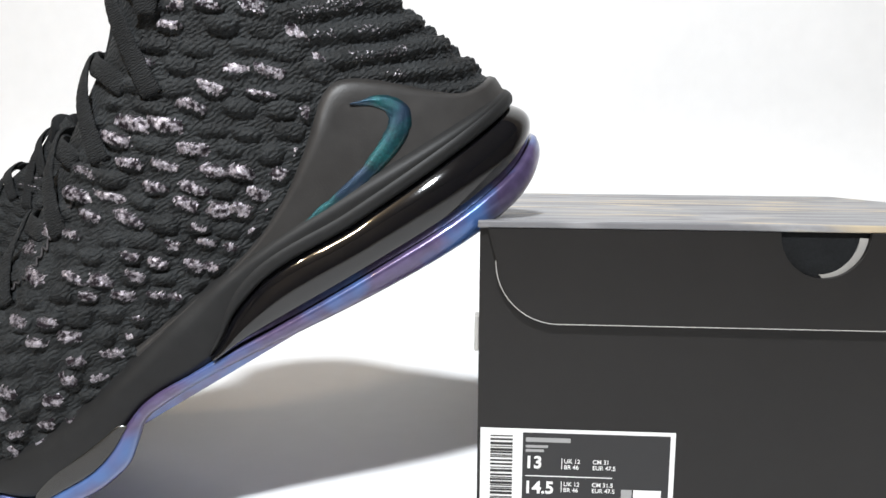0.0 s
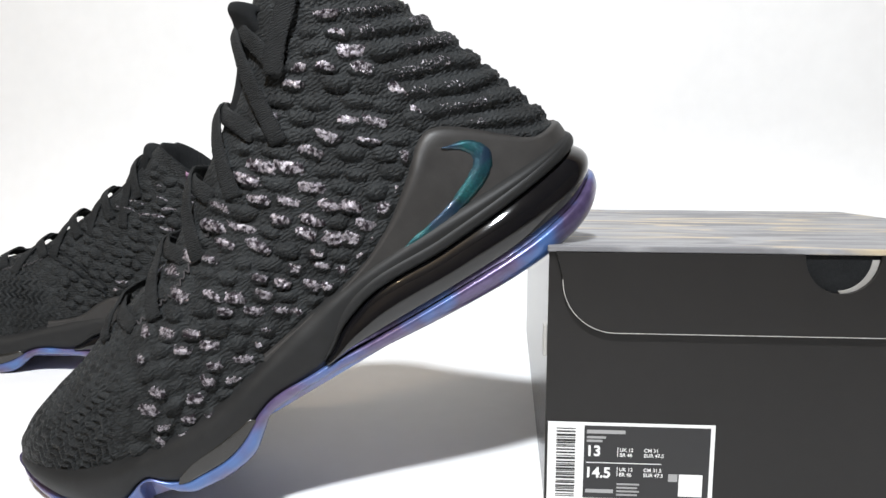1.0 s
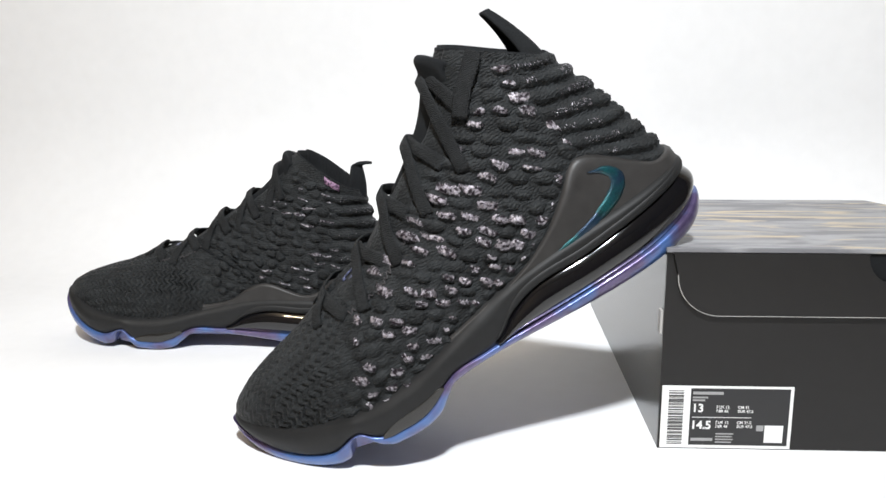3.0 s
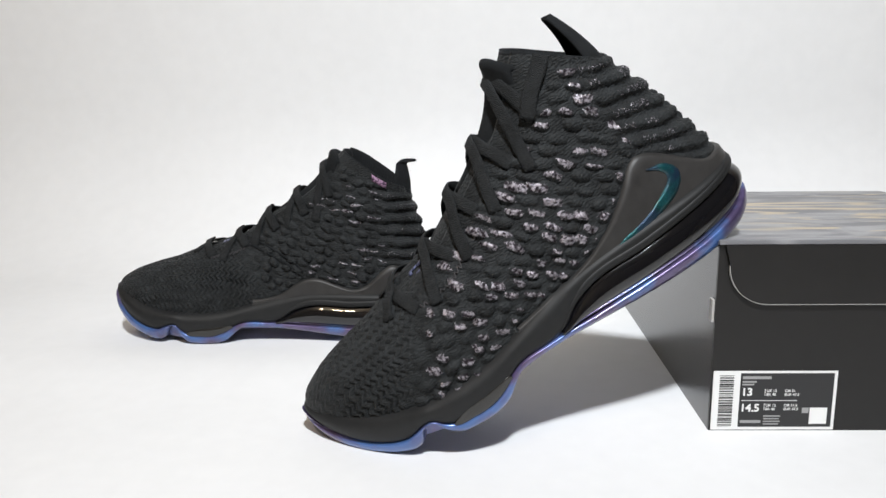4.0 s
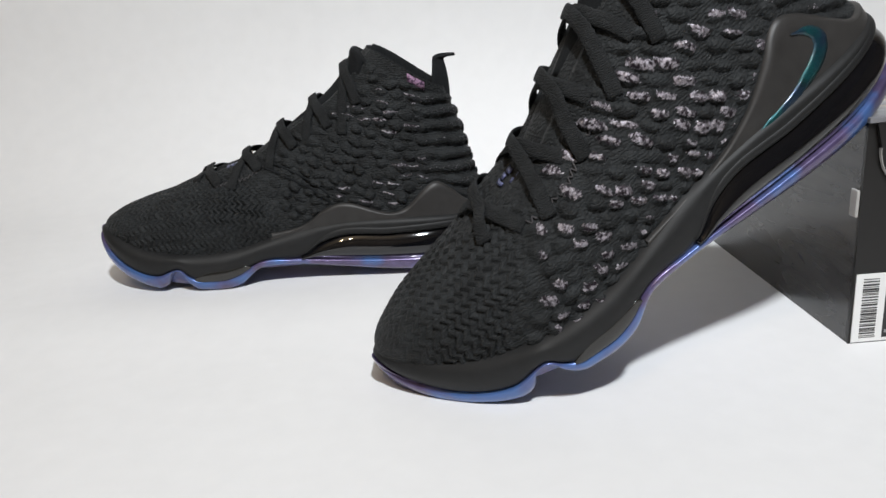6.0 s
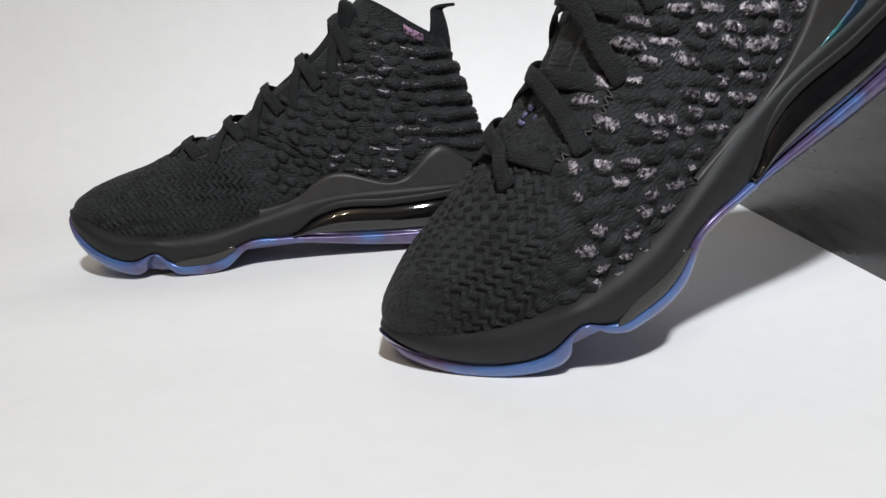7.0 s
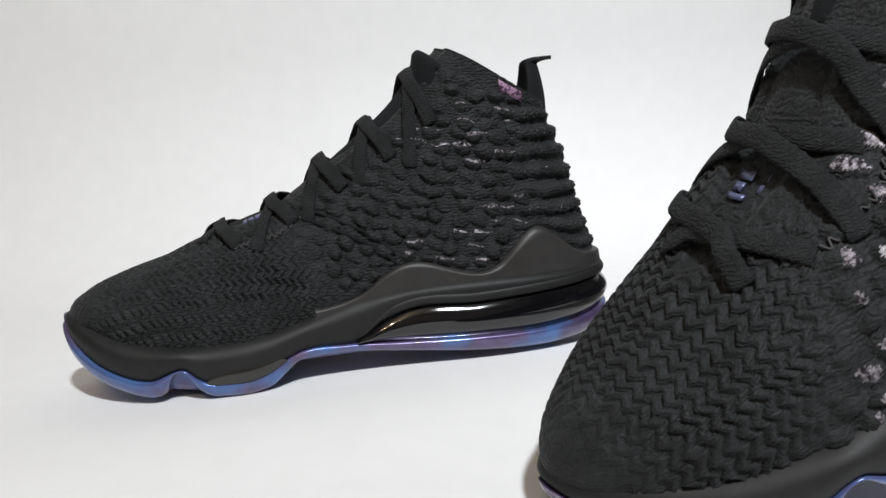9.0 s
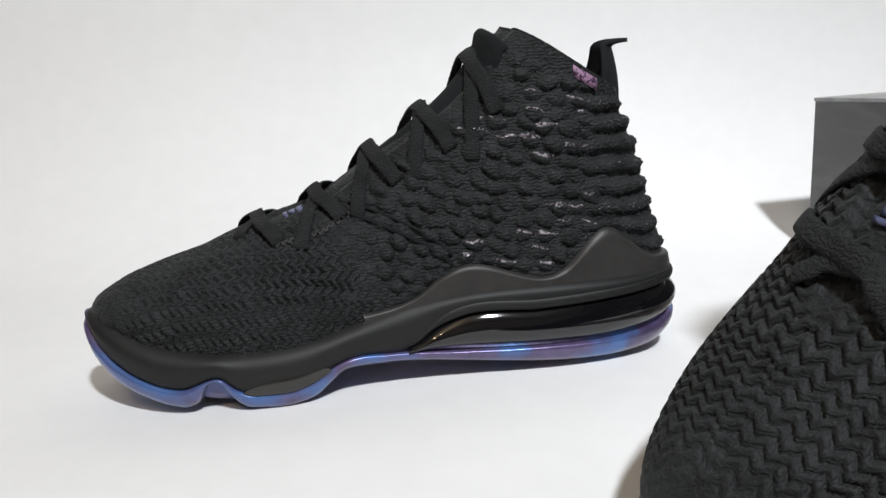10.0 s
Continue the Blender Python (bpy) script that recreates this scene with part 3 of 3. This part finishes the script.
def build_shoe(lat, label, lean=0.0, curl=1.0, pulled=0.0, back_shift=0.0):
    """lat: -1 where the outer side lies at negative y, +1 where it lies at positive y."""
    shoe = new("basketball_shoe")
    tagged(shoe, label, "shoe", "pair of shoes")

    # outsole, foam, cushion and heel clip
    def flare(x, t, s):
        return -5.0 * MM * (1 - t) ** 3.2 + 2.6 * MM
    sole = wall("outsole", lambda x, s: sole_bottom(x), lambda x, s: sole_top(x), flare, PURPLE, shoe, lat, thick=20 * MM, label="iridescent purple rubber outsole with blue highlights in its colour", roll=0.8 * MM)
    x, y, side = outline(200)
    core = np.stack([x, y * 0.86, np.array([float(sole_bottom(a)) for a in x]) + 1.5 * MM], 1)
    up = core + np.array([0, 0, 12 * MM])
    core[:, 1] *= -lat
    up[:, 1] *= -lat
    mesh_object("sole_plate", np.r_[core, up], [tuple(range(200)), tuple(range(399, 199, -1))] + grid_faces(2, 200, True), PURPLE, shoe, smooth=False)

    def foam_low(x, s):
        a = np.clip((x - 0.166) / 0.022, 0, 1)
        return float(sole_top(x)) * (1 - a) + float(air_top_line(x)) * a
    wall("midsole", foam_low, lambda x, s: foam_top(x), lambda x, t, s: 1.5 * MM * np.clip((0.2 - x) / 0.03, 0, 1) - 5.0 * MM * np.clip((t - 0.6) / 0.4, 0, 1) ** 2, FOAM, shoe, lat, thick=26 * MM, bulge=1.4 * MM, label="matte black foam midsole")
    wall("air_unit", lambda x, s: sole_top(x) - 1 * MM, lambda x, s: np.maximum(air_top_line(x) + 0.5 * MM, sole_top(x)), lambda x, t, s: -2.0 * MM, AIR, shoe, lat, x_from=0.172, thick=12 * MM, bulge=6.0 * MM, steps=19, label="glossy clear black air cushion under the heel", roll=0.3 * MM)
    def lip_top(x, s):
        return float(air_top_line(x)) + 6.5 * MM * np.clip((x - 0.165) / 0.03, 0, 1)
    wall("midsole_lip", lambda x, s: air_top_line(x) - 0.4 * MM, lip_top, lambda x, t, s: 0.8 * MM, FOAM, shoe, lat, x_from=0.172, thick=9 * MM, bulge=1.4 * MM, label="raised rim above the air cushion")

    # smoky windows over the second pad of the outsole
    for s in (-1, 1):
        vv = []
        for k in range(25):
            t = k / 24
            x = 0.086 + 0.046 * t
            y = s * float(half_width(x, s)) * float(round_end(np.array(x / LENGTH)))
            z0, z1 = float(sole_top(x)) - 0.5 * MM, float(sole_top(x)) + 9.5 * MM * math.sin(math.pi * t) ** 0.6
            for w in np.linspace(0, 1, 7):
                vv.append((x, y + s * (2.4 * MM + 1.0 * MM * math.sin(math.pi * w) * math.sin(math.pi * t)), z0 + (z1 - z0) * w))
            vv.append((x, y - s * 2 * MM, z1))
            vv.append((x, y - s * 2 * MM, z0))
        v = np.array(vv)
        v[:, 1] *= -lat
        mesh_object("cushion_window", v, grid_faces(25, 9, True), SMOKE, shoe, "smoky translucent cushion window")

    # the upper
    rows, cols = 260, 760
    P, f, s_ = upper_grid(rows, cols, back_shift)
    N = grid_normals(P)
    h, shine = knit(P, s_)
    Q = P + N * h[..., None]

    def surface(xx, zz, s):
        """The place on the upper nearest to x and height z on one side, and its normal."""
        m = np.where(s_ == s)[0]
        d = (P[:, m, 0] - xx) ** 2 + (P[:, m, 2] - zz) ** 2
        j, i = np.unravel_index(np.argmin(d), d.shape)
        return P[j, m[i]].copy(), N[j, m[i]].copy()

    def mirrored(v):
        v = np.array(v, float)
        v[..., 1] *= -lat
        return v
    inner = []
    rimP = Q[-1]
    cx = rimP.mean(0)
    for k, (pull, drop) in enumerate(((0.02, -0.0012), (0.05, -0.0005), (0.09, 0.003), (0.12, 0.010), (0.14, 0.03), (0.14, 0.06), (0.12, 0.095), (0.6, 0.105), (0.98, 0.106))):
        r = rimP + (cx - rimP) * np.array([pull, pull * 1.15, 0])
        r = r + np.array([0, 0, -drop])
        inner.append(r)
    V = mirrored(Q.reshape(-1, 3))
    faces = grid_faces(rows, cols, True)
    body = mesh_object("upper", V, faces, [KNIT, FUSED], shoe, "black knit upper with raised pattern and fused silver flecks")
    flat = (shine[:-1] & shine[1:])
    idx = (flat & np.roll(flat, -1, 1)).reshape(-1).astype(int)
    body.data.polygons.foreach_set("material_index", idx.tolist())
    mesh_object("lining", mirrored(np.concatenate([rimP[None]] + [i[None] for i in inner]).reshape(-1, 3)), grid_faces(len(inner) + 1, cols, True), FABRIC, shoe, "black padded collar lining")

    # heel clip: follows the upper, pushed out
    def clip_side(s, top):
        xs = np.r_[np.linspace(0.150, 0.30, 70), 0.30 + 0.0295 * np.sin(np.linspace(0.03, np.pi / 2, 26))]
        pts = []
        n = 16
        for xx in xs:
            zt, zb = float(top(xx)), float(foam_top(min(xx, 0.3))) - 8 * MM
            zt = max(zt, zb + 1 * MM)
            col = []
            for k in range(n):
                t = k / (n - 1)
                p, nn = surface(min(xx, 0.3275 - 0.12 * max(0, (zb + (zt - zb) * t) - 0.06)), zb + (zt - zb) * t, s)
                col.append(p + nn * (3.0 * MM * min(1, (1 - t) * 7 + 0.3)))
            pts.append(col)
        return np.array(pts)
    a, b = clip_side(-1, clip_outer), clip_side(1, clip_inner)
    end = 0.5 * (a[-1] + b[-1])
    ring = np.concatenate([a, end[None], b[::-1]])
    for _ in range(3):
        ring[1:-1] = 0.25 * ring[:-2] + 0.5 * ring[1:-1] + 0.25 * ring[2:]
    inn = ring + (np.array([0.24, 0, 0.07]) - ring) * np.array([0.09, 0.09, 0])
    m, n = ring.shape[:2]
    vv = mirrored(np.concatenate([ring.reshape(-1, 3), inn.reshape(-1, 3)]))
    ff = grid_faces(m, n)
    ff += [tuple(m * n + q for q in reversed(t)) for t in ff]
    for i in range(m - 1):
        ff.append((i * n + n - 1, (i + 1) * n + n - 1, m * n + (i + 1) * n + n - 1, m * n + i * n + n - 1))
        ff.append((i * n, (i + 1) * n, m * n + (i + 1) * n, m * n + i * n))
    clip = mesh_object("heel_clip", vv, ff, CLIP, shoe, "matte charcoal moulded heel clip")

    # the curved blade shape on the clip's outer side
    t = np.linspace(0, 1, 48)
    knots = np.linspace(0, 1, 7)
    mx, mz = (smooth_interp(t, knots, np.array(k) * MM) for k in ((203, 230, 255, 275, 284.5, 281, 270), (40.5, 43.5, 47, 52.5, 60, 69, 75)))
    wide = smooth_interp(t, knots, np.array([0.3, 3.6, 5.8, 8.4, 9.0, 5.2, 0.4]) * MM)
    tx, tz = np.gradient(mx), np.gradient(mz)
    tl = np.hypot(tx, tz)
    vv = []
    for k in range(48):
        for w, o in [(a, 3.4 * MM + 0.7 * MM * math.cos(a * math.pi)) for a in np.linspace(-0.5, 0.5, 6)] + [(0.5, 1.4 * MM), (-0.5, 1.4 * MM)]:
            p, nn = surface(mx[k] - tz[k] / tl[k] * w * wide[k], mz[k] + tx[k] / tl[k] * w * wide[k], -1)
            vv.append(p + nn * o)
    mesh_object("curved_emblem", mirrored(vv), grid_faces(48, 8, True), TEAL, clip, "glittering teal curved emblem")

    # tongue, pull tab, laces
    def centre(x):
        i = int(np.argmin(np.abs(P[:, 0, 0] - x)))
        return P[i, 0].copy()
    vv = []
    # the tongue of the leaning shoe is pulled further out
    path = np.array([(0.165, 0.121), (0.184, 0.135), (0.202, 0.149), (0.214, 0.162), (0.2205, 0.173), (0.223, 0.181), (0.228, 0.182), (0.2345, 0.172), (0.237, 0.158), (0.235, 0.132)])
    path = path + pulled * np.array([0, 0, 0.3, 0.6, 0.85, 1, 1, 0.9, 0.6, 0])[:, None] * np.array([-0.007, 0.004])
    pa = path
    tt = np.linspace(0, len(pa) - 1, 46)
    px, pz = smooth_interp(tt, np.arange(len(pa)), pa[:, 0]), smooth_interp(tt, np.arange(len(pa)), pa[:, 1])
    for k in range(46):
        half = 0.022 * min(1, 0.75 + 0.012 * k)
        for w in np.linspace(-1, 1, 17):
            vv.append((px[k] + 0.010 * w * w, half * w, pz[k] - 0.008 * w * w - 0.003 * abs(w) ** 6))
    tongue = mesh_object("tongue", mirrored(vv), grid_faces(46, 17), FABRIC, shoe, "smooth black tongue standing above the laces")
    tongue.modifiers.new("thickness", "SOLIDIFY").thickness = 0.003
    vv = []
    n, m = 25, 17
    for k in range(n):
        v = k / (n - 1)
        back = 0.2995 - 0.9 * back_shift + 0.004 * v - 0.010 * v * v + curl * 0.014 * (max(0, v - 0.8) / 0.2) ** 2 - lean * v ** 1.2
        z = 0.134 + (0.042 + 0.55 * (lean + 0.7 * back_shift)) * v - curl * 0.003 * (max(0, v - 0.85) / 0.15) ** 2
        for w in np.linspace(-1, 1, m):
            wide = 0.019 * (1 - 0.72 * max(0, v - 0.25) / 0.75)
            vv.append((back - (0.017 - 0.012 * v) * abs(w) ** 1.8, wide * w, z + 0.004 * w * w * (1 - v)))
    tab = mesh_object("pull_tab", mirrored(vv), grid_faces(n, m), FABRIC, shoe, "black woven heel pull tab standing up")
    tab.modifiers.new("thickness", "SOLIDIFY").thickness = 0.0022

    # crossed laces: each runs from an eyelet over the throat to one on the other side; the later ones lie on top
    under = [((105, 80), (88, 81)), ((141, 94), (122, 79)), ((168, 112), (152, 92)), ((200, 127), (183, 110)), ((226, 144), (214, 119))]
    over = [((87, 79), (110, 81)), ((118, 79), (143, 91)), ((149, 91), (174, 108)), ((178, 108), (203, 124)), ((209, 120), (228, 141))]
    for lift, rows_ in ((2.0 * MM, under), (3.9 * MM, over)):
        for outer_hole, inner_hole in rows_:
            ox, oz, ix, iz = (v * MM for v in (*outer_hole, *inner_hole))
            ridge = centre(0.5 * (ox + ix))
            a0, n0 = surface(ox, oz, -1)
            b0, n1 = surface(ix, iz, 1)
            top = np.array([-0.55, 0, 0.83])
            pts, ups = [a0 - n0 * 4 * MM, a0 + n0 * 0.6 * lift], [n0, n0]
            for x0, z0, s, steps in ((ox, oz, -1, (0.38, 0.75)), (ix, iz, 1, (0.75, 0.38))):
                if s > 0:
                    pts.append(ridge + top * lift)
                    ups.append(top)
                for k in steps:
                    p, nn = surface(x0 + (ridge[0] - x0) * k, z0 + (ridge[2] - z0) * k ** 0.75, s)
                    pts.append(p + nn * lift)
                    ups.append(nn)
            pts += [b0 + n1 * 0.6 * lift, b0 - n1 * 4 * MM]
            ups += [n1, n1]
            ribbon("lace", mirrored(pts), 0.0084, 0.0017, LACE, shoe, mirrored(ups))
    # printed mark low on the tongue
    for dx, w0, w1 in ((0.0, -0.017, -0.010), (0.0, -0.003, 0.007), (0.0042, -0.013, -0.006), (0.0042, 0.000, 0.005), (0.0084, -0.017, -0.007), (0.0084, -0.002, 0.008)):
        vv = []
        for ox in (0.0, 0.0026):
            for w in np.linspace(w0, w1, 5):
                cc = centre(0.110 + dx + ox)
                vv.append((cc[0] + 0.004 * (w / 0.011) ** 2, w, cc[2] - 0.0016 - 0.003 * (w / 0.011) ** 2))
        ob = mesh_object("tongue_print", mirrored(vv), grid_faces(2, 5), PRINT, tongue)
        ob.modifiers.new("thickness", "SOLIDIFY").thickness = 0.0008
    # zigzag stitches along the throat and a raised seam on the inner side
    for s in (-1, 1):
        line = []
        for k in range(33):
            x = 0.098 + 0.0016 * k
            c0 = centre(x)
            p, nn = surface(x + 0.010, c0[2] - 0.007 - 0.0018 * (k % 2) - 0.0002 * k, s)
            line.append((p + nn * 1.0 * MM, nn))
        ribbon("throat_stitch", mirrored([q[0] for q in line]), 0.0008, 0.0007, STITCH, shoe, mirrored([q[1] for q in line]))
    for off_, wd in ((0.0, 0.0022), (0.0055, 0.0016)):
        line = [surface(x, z + off_, 1) for x, z in ((0.148, 0.092), (0.162, 0.087), (0.178, 0.079), (0.192, 0.070), (0.200, 0.062))]
        ribbon("seam", mirrored([p + n_ * 1.2 * MM for p, n_ in line]), wd, 0.0016, FABRIC, shoe, mirrored([n_ for p, n_ in line]))
    # woven stay beside the collar
    pts, ups = [], []
    for x, z in ((0.2495, 0.1745), (0.243, 0.167), (0.233, 0.157), (0.223, 0.144)):
        p, nn = surface(x, z, -1)
        pts.append(p + nn * 3.4 * MM)
        ups.append(nn)
    ribbon("collar_strap", mirrored(pts), 0.010, 0.002, LACE, shoe, mirrored(ups))
    # knitted mark at the inner collar
    vv = []
    for k, x in enumerate(np.linspace(0.269, 0.282, 7)):
        for w in (0, 1):
            p, nn = surface(x, 0.1615 - 0.6 * (x - 0.269) - 0.006 * w, 1)
            vv.append(p + nn * 1.2 * MM)
    ob = mesh_object("collar_mark", mirrored(vv), grid_faces(7, 2), PINK, shoe, "pink and violet knitted mark")
    ob.modifiers.new("thickness", "SOLIDIFY").thickness = 0.0012
    return shoe


# each shoe's place and scale fit the camera's view, so the pair differs in size
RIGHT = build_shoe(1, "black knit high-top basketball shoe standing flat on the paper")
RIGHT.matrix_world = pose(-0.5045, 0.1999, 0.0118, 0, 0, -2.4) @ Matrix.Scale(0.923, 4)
LEFT = build_shoe(-1, "black knit high-top basketball shoe leaning with its heel on the box", 0.012, 0.0, 0.6, 0.010)
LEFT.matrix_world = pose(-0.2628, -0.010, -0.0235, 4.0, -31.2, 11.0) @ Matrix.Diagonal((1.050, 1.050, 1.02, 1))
